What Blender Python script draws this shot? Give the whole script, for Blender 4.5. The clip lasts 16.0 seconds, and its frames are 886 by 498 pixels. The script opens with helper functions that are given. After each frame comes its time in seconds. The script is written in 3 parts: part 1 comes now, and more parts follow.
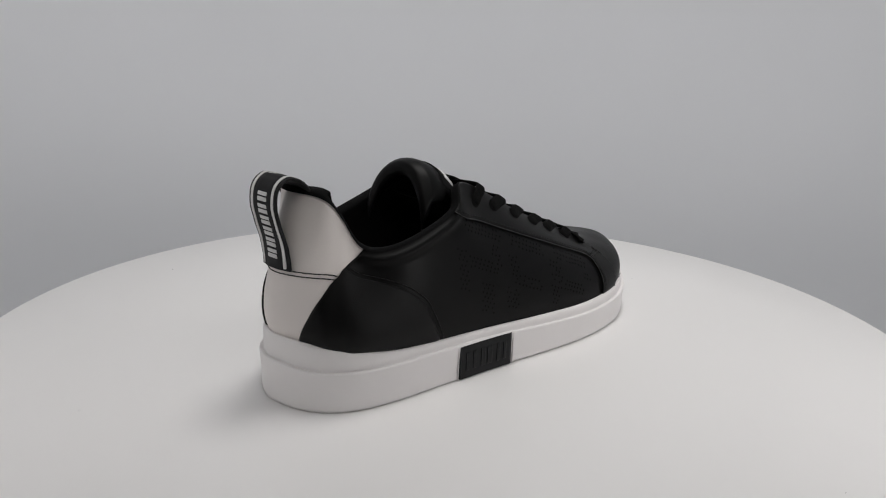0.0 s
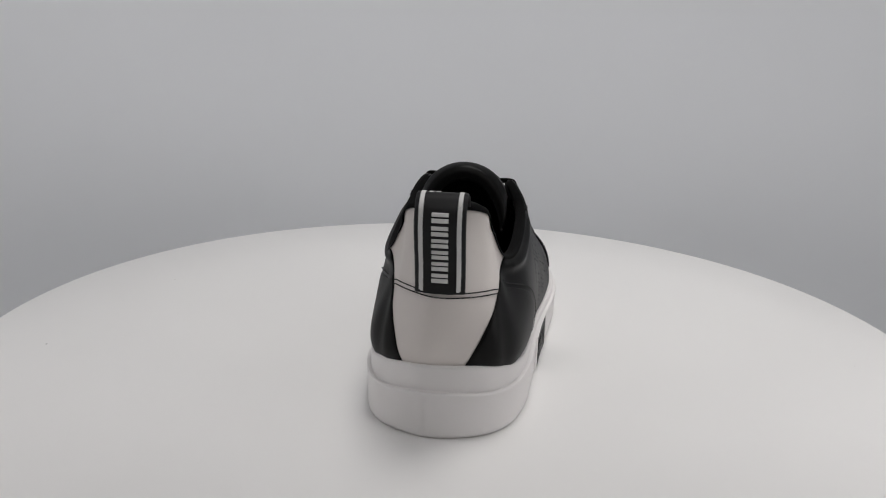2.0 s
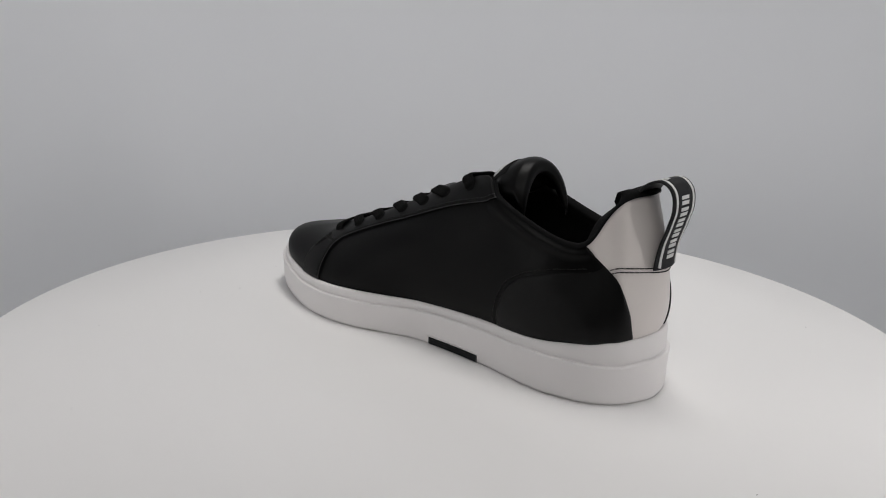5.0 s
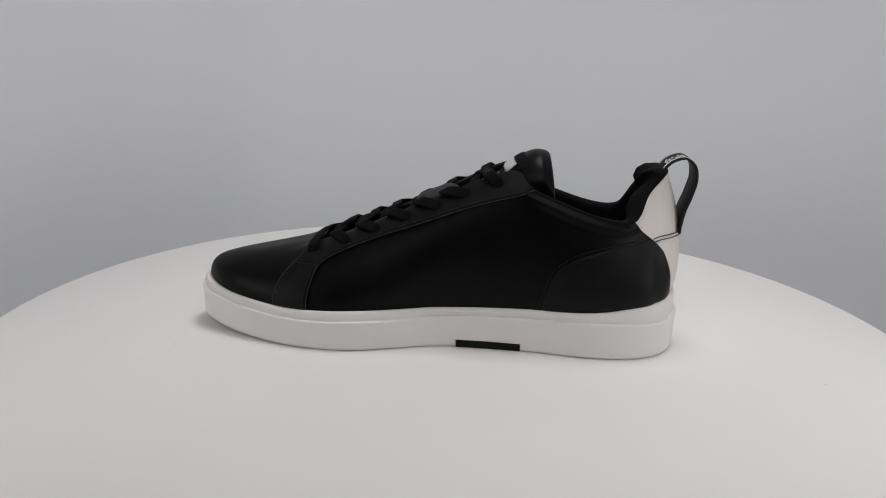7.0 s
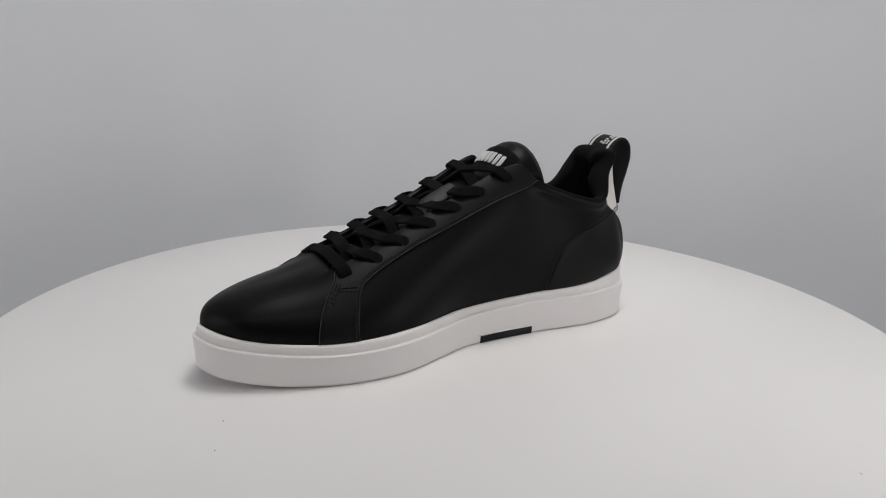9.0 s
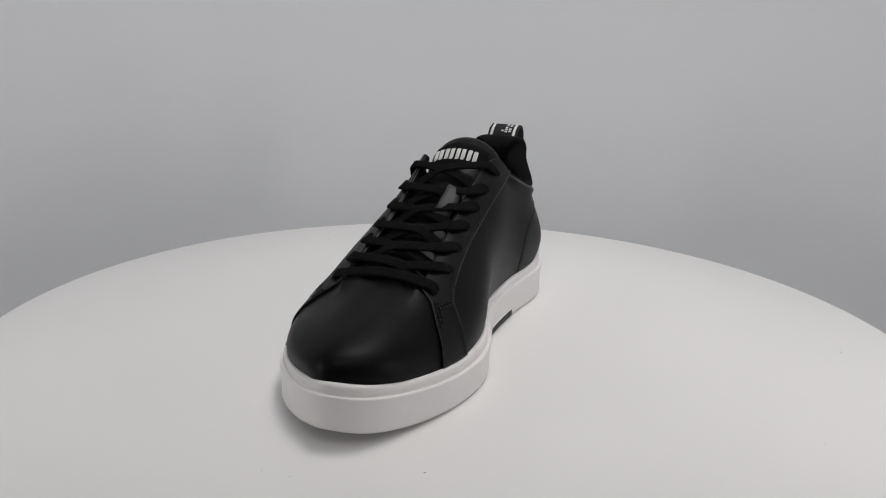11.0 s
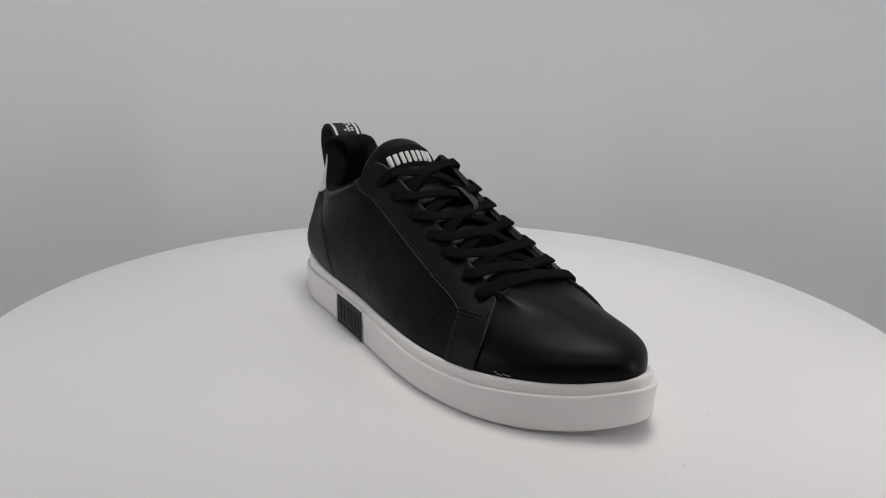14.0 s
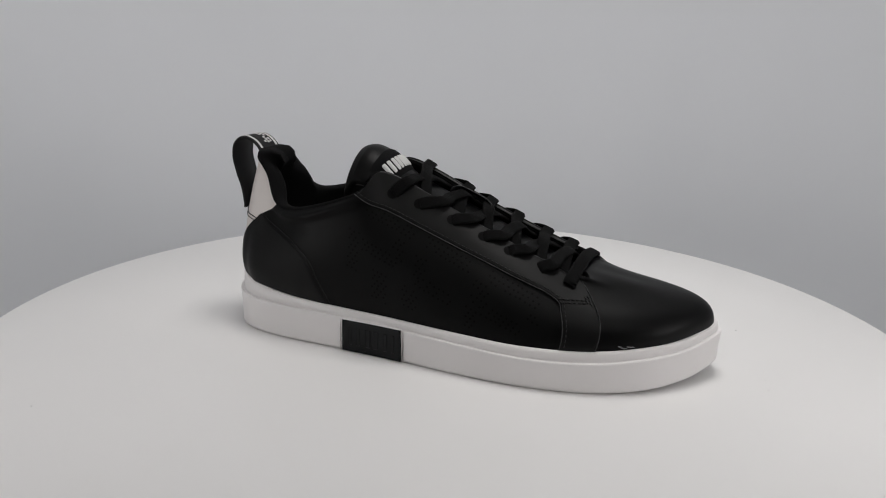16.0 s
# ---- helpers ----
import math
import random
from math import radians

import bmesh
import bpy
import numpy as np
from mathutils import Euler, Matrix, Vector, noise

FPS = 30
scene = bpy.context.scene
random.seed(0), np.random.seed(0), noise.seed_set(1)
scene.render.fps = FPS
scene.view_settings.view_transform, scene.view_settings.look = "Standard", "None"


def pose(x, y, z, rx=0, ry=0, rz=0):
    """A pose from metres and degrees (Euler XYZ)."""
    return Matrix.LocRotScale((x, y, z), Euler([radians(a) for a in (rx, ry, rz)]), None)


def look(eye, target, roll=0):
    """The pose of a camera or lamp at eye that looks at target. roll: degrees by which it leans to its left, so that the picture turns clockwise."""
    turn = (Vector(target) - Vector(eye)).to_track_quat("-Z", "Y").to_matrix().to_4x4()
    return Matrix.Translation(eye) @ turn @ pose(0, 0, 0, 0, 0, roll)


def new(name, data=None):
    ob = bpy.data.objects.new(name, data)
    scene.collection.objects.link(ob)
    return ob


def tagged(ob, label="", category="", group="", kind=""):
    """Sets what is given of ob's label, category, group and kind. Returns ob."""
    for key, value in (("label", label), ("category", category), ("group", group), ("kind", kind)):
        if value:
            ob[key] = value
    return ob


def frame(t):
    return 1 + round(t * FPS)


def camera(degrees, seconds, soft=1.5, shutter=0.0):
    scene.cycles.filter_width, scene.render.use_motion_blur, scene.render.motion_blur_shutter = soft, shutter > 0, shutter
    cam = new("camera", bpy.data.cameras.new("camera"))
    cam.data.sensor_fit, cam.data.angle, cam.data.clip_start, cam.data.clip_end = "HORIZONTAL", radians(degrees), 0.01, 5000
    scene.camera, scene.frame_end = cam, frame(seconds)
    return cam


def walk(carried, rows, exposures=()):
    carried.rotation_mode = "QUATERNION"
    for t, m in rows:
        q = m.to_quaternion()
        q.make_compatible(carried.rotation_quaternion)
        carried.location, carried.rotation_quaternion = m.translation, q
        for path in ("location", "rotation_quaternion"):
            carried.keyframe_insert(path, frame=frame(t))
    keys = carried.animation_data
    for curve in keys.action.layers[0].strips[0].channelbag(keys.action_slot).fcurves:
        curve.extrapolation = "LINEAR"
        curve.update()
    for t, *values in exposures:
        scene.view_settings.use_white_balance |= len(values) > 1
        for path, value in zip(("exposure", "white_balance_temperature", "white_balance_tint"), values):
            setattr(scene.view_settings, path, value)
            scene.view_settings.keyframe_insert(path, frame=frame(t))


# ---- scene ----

# ---- camera: it stands still before a turning table ----
SECONDS = 16.0
cam = camera(58.33, SECONDS, soft=1.0, shutter=0.3)
EYE = Vector((0, -0.4968, 0.1945))
AIM = EYE + Vector((-0.01362, 0.96280, -0.26987))
walk(cam, [(0.0, look(EYE, AIM, 1.726)), (SECONDS, look(EYE, AIM, 1.726))], exposures=[(0.0, -0.02), (SECONDS, -0.02)])

# the table turns evenly; the shoe stands a little off its axis
SPIN = 18.49            # degrees a second
TABLE_Z = -0.0014       # the tabletop, on which the sole rests
SHOE_X, SHOE_Y, SHOE_TURN = 0.01508, -0.00049, 47.25

# ---- light: a lamp in the roof of a closed booth; unseen front bar and low upright side strips added as fill ----
world = bpy.data.worlds.new("world")
world.use_nodes = True
world.node_tree.nodes["Background"].inputs[0].default_value = (0.8, 0.87, 1.0, 1)
world.node_tree.nodes["Background"].inputs[1].default_value = 0.1
scene.world = world
ROOF = 1.15


def lamp(name, eye, target, sx, sy, watts, colour, spread=180):
    data = bpy.data.lights.new(name, "AREA")
    data.spread = radians(spread)
    data.shape, data.size, data.size_y, data.energy, data.color = "RECTANGLE", sx, sy, watts, colour
    ob = new(name, data)
    ob.matrix_world = look(eye, target)
    return ob


lamp("roof_lamp", (0.13, 0.08, ROOF - 0.03), (0.08, 0.08, 0), 0.42, 0.32, 1.80, (1.0, 0.98, 0.955), 100)
# added fill, no lamps of the booth: brightens the backdrop and the shoe's front
lamp("bar_fill", (0.05, -0.42, 0.48), (0.0, 0.44, 0.02), 0.60, 0.06, 0.36, (1.0, 0.975, 0.95), 110)
lamp("strip_fill", (0.46, -0.28, 0.12), (-0.14, 0.42, 0.06), 0.05, 0.22, 0.56, (1.0, 0.97, 0.95))
lamp("strip_fill", (-0.46, -0.28, 0.12), (0.14, 0.42, 0.06), 0.05, 0.22, 0.36, (1.0, 0.97, 0.95))

# ---- materials ----
def mat(name, colour, rough=0.5, metal=0.0, grain=0.0, grain_scale=900.0, mottle=0.06, mottle_scale=25.0, bump=0.1, kind="noise", spec=0.5, dist=0.0004, stretch=(1, 1, 1), coat=0.0):
    """A surface with two scales of variation: broad mottling of colour and gloss, fine relief."""
    m = bpy.data.materials.new(name)
    m.use_nodes = True
    nt = m.node_tree
    bsdf = nt.nodes["Principled BSDF"]
    bsdf.inputs["Metallic"].default_value = metal
    bsdf.inputs["Specular IOR Level"].default_value = spec
    bsdf.inputs["Coat Weight"].default_value = coat
    tc = nt.nodes.new("ShaderNodeTexCoord")
    mp = nt.nodes.new("ShaderNodeMapping")
    mp.inputs["Scale"].default_value = stretch
    nt.links.new(tc.outputs["Object"], mp.inputs["Vector"])
    n1 = nt.nodes.new("ShaderNodeTexNoise")
    n1.inputs["Scale"].default_value, n1.inputs["Detail"].default_value = mottle_scale, 5
    nt.links.new(tc.outputs["Object"], n1.inputs["Vector"])
    if kind == "voronoi":
        n2 = nt.nodes.new("ShaderNodeTexVoronoi")
        n2.inputs["Scale"].default_value = grain_scale
        fine = n2.outputs["Distance"]
    elif kind == "wave":
        n2 = nt.nodes.new("ShaderNodeTexWave")
        n2.inputs["Scale"].default_value, n2.inputs["Distortion"].default_value = grain_scale, 0.6
        fine = n2.outputs["Color"]
    else:
        n2 = nt.nodes.new("ShaderNodeTexNoise")
        n2.inputs["Scale"].default_value, n2.inputs["Detail"].default_value = grain_scale, 3
        fine = n2.outputs["Fac"]
    nt.links.new(mp.outputs["Vector"], n2.inputs["Vector"])
    ramp = nt.nodes.new("ShaderNodeMapRange")
    ramp.inputs["From Min"].default_value, ramp.inputs["From Max"].default_value = 0.3, 0.7
    ramp.inputs["To Min"].default_value, ramp.inputs["To Max"].default_value = 1 - mottle, 1 + mottle
    nt.links.new(n1.outputs["Fac"], ramp.inputs["Value"])
    mul = nt.nodes.new("ShaderNodeVectorMath")
    mul.operation = "SCALE"
    mul.inputs[0].default_value = colour
    nt.links.new(ramp.outputs["Result"], mul.inputs["Scale"])
    nt.links.new(mul.outputs["Vector"], bsdf.inputs["Base Color"])
    rr = nt.nodes.new("ShaderNodeMapRange")
    rr.inputs["From Min"].default_value, rr.inputs["From Max"].default_value = 0.3, 0.7
    rr.inputs["To Min"].default_value, rr.inputs["To Max"].default_value = max(rough - 0.05, 0.02), min(rough + 0.05, 1)
    nt.links.new(n1.outputs["Fac"], rr.inputs["Value"])
    nt.links.new(rr.outputs["Result"], bsdf.inputs["Roughness"])
    if bump:
        b = nt.nodes.new("ShaderNodeBump")
        b.inputs["Strength"].default_value, b.inputs["Distance"].default_value = bump, dist
        nt.links.new(fine, b.inputs["Height"])
        nt.links.new(b.outputs["Normal"], bsdf.inputs["Normal"])
    return m


LEATHER = mat("black_leather", (0.0020, 0.0020, 0.0021), 0.41, spec=0.105, grain_scale=1500, bump=0.09, kind="voronoi", mottle=0.15)
LEATHER_B = mat("black_leather_overlay", (0.0026, 0.0026, 0.0027), 0.48, spec=0.155, grain_scale=1400, bump=0.10, kind="voronoi", mottle=0.15)
WHITE_LEATHER = mat("white_leather", (0.68, 0.635, 0.61), 0.5, grain_scale=1500, bump=0.08, kind="voronoi", mottle=0.02)
RUBBER = mat("white_rubber", (0.752, 0.73, 0.727), 0.48, grain_scale=900, bump=0.04, mottle=0.015)
BLACK_RUBBER = mat("black_rubber", (0.0028, 0.0034, 0.0042), 0.45, spec=0.2, grain_scale=1200, bump=0.1)
LINING = mat("black_textile_lining", (0.003, 0.003, 0.0033), 0.95, grain_scale=1800, bump=0.5, spec=0.15)
LACE = mat("black_flat_lace", (0.0026, 0.0026, 0.0027), 0.9, grain_scale=700, bump=0.6, kind="wave", spec=0.12, dist=0.0003)
WEBBING = mat("black_webbing", (0.008, 0.008, 0.009), 0.7, grain_scale=420, bump=0.5, kind="wave", spec=0.3, stretch=(0.2, 0.2, 1))
WHITE_YARN = mat("white_yarn", (0.60, 0.60, 0.595), 0.85, grain_scale=1400, bump=0.7, spec=0.2)
THREAD = mat("black_thread", (0.014, 0.014, 0.015), 0.7, bump=0.0, spec=0.3)
DARK_THREAD = mat("waxed_black_thread", (0.003, 0.003, 0.003), 0.5, bump=0.0, spec=0.3)
HOLE_SHADE = mat("hole_shade_black", (0.0016, 0.0016, 0.0016), 0.7, bump=0.0, spec=0.06)
SATIN_TAPE = mat("satin_tape", (0.008, 0.008, 0.009), 0.5, grain_scale=900, bump=0.2, kind="wave")
TABLE = mat("white_table_laminate", (0.782, 0.773, 0.770), 0.42, grain_scale=500, bump=0.02, mottle=0.012, mottle_scale=6, spec=0.35)
TABLE_EDGE = mat("white_table_edge", (0.78, 0.775, 0.77), 0.45, bump=0.02)
PAPER = mat("grey_white_backdrop", (0.759, 0.773, 0.80), 0.9, grain_scale=300, bump=0.03, mottle=0.012, mottle_scale=4, spec=0.2)
BOARD = mat("white_booth_board", (0.80, 0.80, 0.80), 0.85, grain_scale=300, bump=0.03, mottle=0.015, mottle_scale=4)
SCREEN_GREY = mat("dark_grey_screen", (0.10, 0.10, 0.105), 0.9, grain_scale=300, bump=0.1, mottle=0.05, mottle_scale=4)
DUST = mat("dark_dust", (0.16, 0.15, 0.14), 0.9, bump=0.0)
GLUE = mat("grey_glue", (0.16, 0.16, 0.165), 0.4, bump=0.0)


# ---- mesh helpers ----
def link(name, verts, faces, material, parent=None, label="", smooth=True, kind=""):
    me = bpy.data.meshes.new(name)
    me.from_pydata([tuple(map(float, v)) for v in verts], [], [tuple(map(int, f)) for f in faces])
    me.materials.append(material)
    if smooth:
        me.polygons.foreach_set("use_smooth", [True] * len(me.polygons))
    me.update()
    ob = new(name, me)
    ob.parent = parent
    return tagged(ob, label, kind=kind)


def part(name, bm, material, parent, label="", smooth=True, kind=""):
    me = bpy.data.meshes.new(name)
    bm.to_mesh(me)
    bm.free()
    me.materials.append(material)
    if smooth:
        me.polygons.foreach_set("use_smooth", [True] * len(me.polygons))
    ob = new(name, me)
    ob.parent = parent
    return tagged(ob, label, kind=kind)


def grid_faces(rows, cols, wrap_rows=False, wrap_cols=False, flip=False):
    faces = []
    for i in range(rows if wrap_rows else rows - 1):
        for j in range(cols if wrap_cols else cols - 1):
            a, b = i * cols + j, i * cols + (j + 1) % cols
            c, d = ((i + 1) % rows) * cols + (j + 1) % cols, ((i + 1) % rows) * cols + j
            faces.append((a, d, c, b) if flip else (a, b, c, d))
    return faces


def spline(points, n):
    """An open smooth curve through points, n samples."""
    P = np.array(points, float)
    P = np.vstack([2 * P[0] - P[1], P, 2 * P[-1] - P[-2]])
    s = np.linspace(0, len(P) - 3 - 1e-9, n)
    i = s.astype(int)
    f = (s - i)[:, None]
    a, b, c, d = P[i], P[i + 1], P[i + 2], P[i + 3]
    return 0.5 * (2 * b + (c - a) * f + (2 * a - 5 * b + 4 * c - d) * f ** 2 + (3 * b - a - 3 * c + d) * f ** 3)


def unit(a):
    return a / np.maximum(np.linalg.norm(a, axis=-1, keepdims=True), 1e-12)


def ribbon(path, normals, width, thick, side_shift=0.0, lift=0.0, ribs=0, scale=None):
    """A flat band with rounded edges along path; normals point away from its outer face."""
    path, normals = np.asarray(path, float), unit(np.asarray(normals, float))
    tangent = unit(np.gradient(path, axis=0))
    side = unit(np.cross(tangent, normals))
    nrm = unit(np.cross(side, tangent))
    w, h = width / 2, thick / 2
    e = min(h, w) * 0.8
    prof = [(-w + e, h), (-w / 3, h * 1.1), (w / 3, h * 1.1), (w - e, h), (w, 0), (w - e, -h), (-w + e, -h), (-w, 0)]
    if ribs:
        top = [((-1 + 2 * i / (2 * ribs)) * (w - e), h * (1.0 if i % 2 else 0.80) * (1 - 0.15 * abs(i / ribs - 1) ** 3)) for i in range(2 * ribs + 1)]
        prof = top + [(w, 0), (w - e, -h), (-w + e, -h), (-w, 0)]
    scale = np.ones(len(path)) if scale is None else scale
    verts = [path[i] + side[i] * (a * scale[i] + side_shift) + nrm[i] * (b + lift) for i in range(len(path)) for a, b in prof]
    k = len(prof)
    faces = grid_faces(len(path), k, wrap_cols=True)
    faces += [tuple(range(k - 1, -1, -1)), tuple((len(path) - 1) * k + j for j in range(k))]
    return verts, faces


# ---- the shape of the shoe's upper ----
# --- control columns, millimetres: x to the toe, y to the inner side, z up; from the heel round the inner side to the toe and back
FEATHER = [(-151.7, 4.9, 36), (-144.3, 25.1, 34.4), (-137.5, 32.8, 33.3), (-126.1, 38.8, 31.3), (-94.9, 41.9, 26.9), (-49.8, 35.6, 25.1), (0, 36.3, 23.5), (40.1, 48.4, 23.2), (74.9, 50.5, 22.2), (104.7, 43.7, 22.7), (136.5, 30.4, 26.6), (153.4, 7.9, 31.1), (142.6, -11.8, 27.3), (121, -33.5, 24.8), (89.7, -47.4, 22.6), (49.7, -52.1, 21.7), (5.3, -48.9, 22.9), (-40.3, -42.6, 23.9), (-89.9, -38.5, 25.7), (-125, -33.2, 29.8), (-136, -28.1, 32.2), (-143.8, -20.6, 34.6)]
LOWER = [(-154.5, 4.4, 59.2), (-144.6, 25.3, 56.9), (-137.7, 31.4, 54.2), (-126.1, 39.2, 49.2), (-95.9, 43.2, 47.1), (-51.9, 39.2, 49.2), (-8, 40.2, 49.1), (35.1, 46.4, 45), (72.9, 45.9, 39.3), (102.8, 39.1, 38.9), (134.0, 27.6, 40.9), (146.3, 7.4, 42.6), (138.9, -11.4, 40.4), (116.2, -29.6, 40.0), (87.2, -42.3, 38.8), (44.8, -46.9, 42.3), (-4.8, -45.6, 47.4), (-45.2, -43.2, 48.4), (-91.9, -40.9, 45.4), (-125.7, -34.5, 48.7), (-138, -27, 53), (-145.6, -19.4, 56.4)]
UPPER = [(-150, 4, 88), (-140.1, 20.9, 84), (-132.6, 26.7, 77), (-123.6, 33, 68), (-97, 40.2, 68), (-57, 36.6, 78), (-25, 35.5, 82), (22, 33.9, 70), (65, 35, 55.9), (94, 29.9, 49.5), (116, 18, 49.2), (122.5, 6, 48.8), (118, -7, 48.6), (101.5, -21.0, 47.8), (74, -31.6, 50.6), (30, -35.4, 63), (-25, -34.0, 78), (-54, -38, 76), (-94, -37.7, 65), (-121.8, -27.6, 67), (-132, -22.5, 77), (-141, -15.5, 84)]
TOPLINE = [(-141, 4, 112), (-136, 21, 110.5), (-127.5, 25.1, 99.5), (-119, 33, 84), (-97, 35, 86), (-60, 31.5, 99.5), (-43.5, 23.5, 109.5), (10, 21, 86), (55, 23, 66), (82, 23, 57), (77, 12, 58), (76, 1, 58.3), (77, -10, 58), (81, -22, 56.7), (55, -22, 64.5), (10, -20, 83), (-43.5, -23, 108.5), (-58, -32.5, 96), (-95, -31.5, 83), (-117, -25, 83), (-127, -18.5, 99.5), (-135.5, -15, 110.5)]
COLS, NU = 22, 440


def ring(points, n=NU, soft=9):
    """A closed smooth curve through points, n samples."""
    P = np.array(points, float)
    k = len(P)
    s = np.arange(n) * k / n
    i = s.astype(int)
    f = (s - i)[:, None]
    a, b, c, d = P[(i - 1) % k], P[i % k], P[(i + 1) % k], P[(i + 2) % k]
    Q = 0.5 * (2 * b + (c - a) * f + (2 * a - 5 * b + 4 * c - d) * f ** 2 + (3 * b - a - 3 * c + d) * f ** 3)
    w = np.hanning(soft + 2)[1:-1]
    w /= w.sum()
    h = soft // 2
    return sum(w[j] * np.roll(Q, h - j, axis=0) for j in range(soft))


RINGS = [ring(r) / 1000 for r in (FEATHER, LOWER, UPPER, TOPLINE)]


def upper(u, v):
    """Points of the shoe's upper: u in columns round the shoe (wraps at 22), v from the sole (0) to the top edge (1)."""
    u, v = np.broadcast_arrays(np.asarray(u, float), np.asarray(v, float))
    s = (u % COLS) * NU / COLS
    i = s.astype(int)
    f = (s - i)[..., None]
    a, b, c, d = [(R[i % NU] * (1 - f) + R[(i + 1) % NU] * f) for R in RINGS]
    w = v[..., None] * 3
    return (-a * (w - 1) * (w - 2) * (w - 3) / 6 + b * w * (w - 2) * (w - 3) / 2 - c * w * (w - 1) * (w - 3) / 2 + d * w * (w - 1) * (w - 2) / 6)


def outward(u, v, e=0.02):
    n = np.cross(upper(u + np.asarray(e), v) - upper(u - np.asarray(e), v), upper(u, np.minimum(np.asarray(v) + e, 1)) - upper(u, np.maximum(np.asarray(v) - e, 0)))
    return -n / np.maximum(np.linalg.norm(n, axis=-1, keepdims=True), 1e-12)


# ---- the booth ----
def booth():
    # backdrop: a sheet bent round the table, straight along the sides
    R, y_front = 0.425, -0.95
    plan = [(-R - 0.10, y_front), (-R - 0.08, -0.5), (-R - 0.03, -0.2)] + [(-R * math.cos(a), 0.02 + R * math.sin(a)) for a in np.linspace(0, math.pi, 41)] + [(R + 0.03, -0.2), (R + 0.08, -0.5), (R + 0.10, y_front)]
    plan = spline(plan, 160)
    tangent = unit(np.gradient(plan, axis=0))
    out = np.stack([-tangent[:, 1], tangent[:, 0]], 1)
    zs = np.linspace(-0.16, ROOF, 14)
    verts, n = [], len(plan)
    for layer in (0.0, 0.004):
        for z in zs:
            verts += [(p[0] + o[0] * layer, p[1] + o[1] * layer, z) for p, o in zip(plan, out)]
    m = len(zs)
    faces = grid_faces(m, n)
    faces += [tuple(x + m * n for x in f[::-1]) for f in grid_faces(m, n)]
    ob = link("backdrop", verts, faces, PAPER)
    tagged(ob, "smooth pale grey curved backdrop sheet behind the turntable", "backdrop", kind="structure")
    for name, z, label in (("floor", -0.166, "white board floor of the photo booth"), ("ceiling", ROOF + 0.004, "white board ceiling of the photo booth")):
        bm = bmesh.new()
        bmesh.ops.create_cube(bm, size=1, matrix=Matrix.Translation((0, -0.22, z)) @ Matrix.Diagonal((1.3, 1.62, 0.008, 1)))
        tagged(part(name, bm, BOARD, None, smooth=False), label, name, kind="structure")
    # unseen dark screen behind the camera, added to cut front fill and reflections
    bm = bmesh.new()
    bmesh.ops.create_cube(bm, size=1, matrix=Matrix.Translation((0, -0.96, (ROOF - 0.16) / 2)) @ Matrix.Diagonal((1.3, 0.01, ROOF + 0.18, 1)))
    tagged(part("dark_front_screen", bm, SCREEN_GREY, None, smooth=False), "unseen dark grey front screen, added to darken reflections in the leather", "wall", kind="structure")


booth()


# ---- the turntable ----
def turntable():
    thing = tagged(new("turntable"), "round white laminate turntable slowly turning under the shoe", "turntable")
    R, n = 0.3035, 192
    prof = [(0.0, 0.0), (0.10, 0.0), (0.20, 0.0), (R - 0.003, 0.0), (R - 0.001, -0.0006), (R, -0.002), (R, -0.016), (R - 0.002, -0.018), (0.0, -0.018)]
    ang = np.arange(n) * 2 * math.pi / n
    verts = [(r * math.cos(a), r * math.sin(a), z) for r, z in prof[1:-1] for a in ang]
    k = len(prof) - 2
    faces = grid_faces(k, n, wrap_cols=True, flip=True)
    faces += [tuple(range(n)), tuple(((k - 1) * n + j) for j in range(n - 1, -1, -1))]
    top = link("tabletop", verts, faces, TABLE, thing)
    for p in top.data.polygons:
        if len(p.vertices) > 4:
            p.use_smooth = False
    bm = bmesh.new()
    bmesh.ops.create_cone(bm, cap_ends=True, segments=48, radius1=0.15, radius2=0.11, depth=0.14, matrix=Matrix.Translation((0, 0, -0.089)))
    bmesh.ops.bevel(bm, geom=[e for e in bm.edges if e.calc_face_angle(0) > 0.8], offset=0.004, segments=2, affect="EDGES")
    part("base", bm, TABLE_EDGE, thing, smooth=False)
    rng = random.Random(4)
    bm = bmesh.new()
    for x, y in ((0.148, 0.132), (0.179, -0.180), (0.079, 0.158), (0.137, 0.141), (-0.002, 0.232), (-0.227, 0.113), (0.068, 0.185), (-0.19, -0.13), (0.02, -0.25), (-0.12, 0.2)):
        s = rng.uniform(0.0002, 0.00034)
        bmesh.ops.create_icosphere(bm, subdivisions=1, radius=1, matrix=Matrix.Translation((x, y, s * 0.3)) @ Matrix.Rotation(rng.uniform(0, 3), 4, "Z") @ Matrix.Diagonal((s * rng.uniform(1, 2), s, s * 0.5, 1)))
    part("dust", bm, DUST, thing, "tiny dark dust specks", kind="stuff")
    return thing


table = turntable()

# ---- the shoe ----
shoe = tagged(new("sneaker"), "low black leather sneaker with white rubber sole and white heel panel", "shoe")

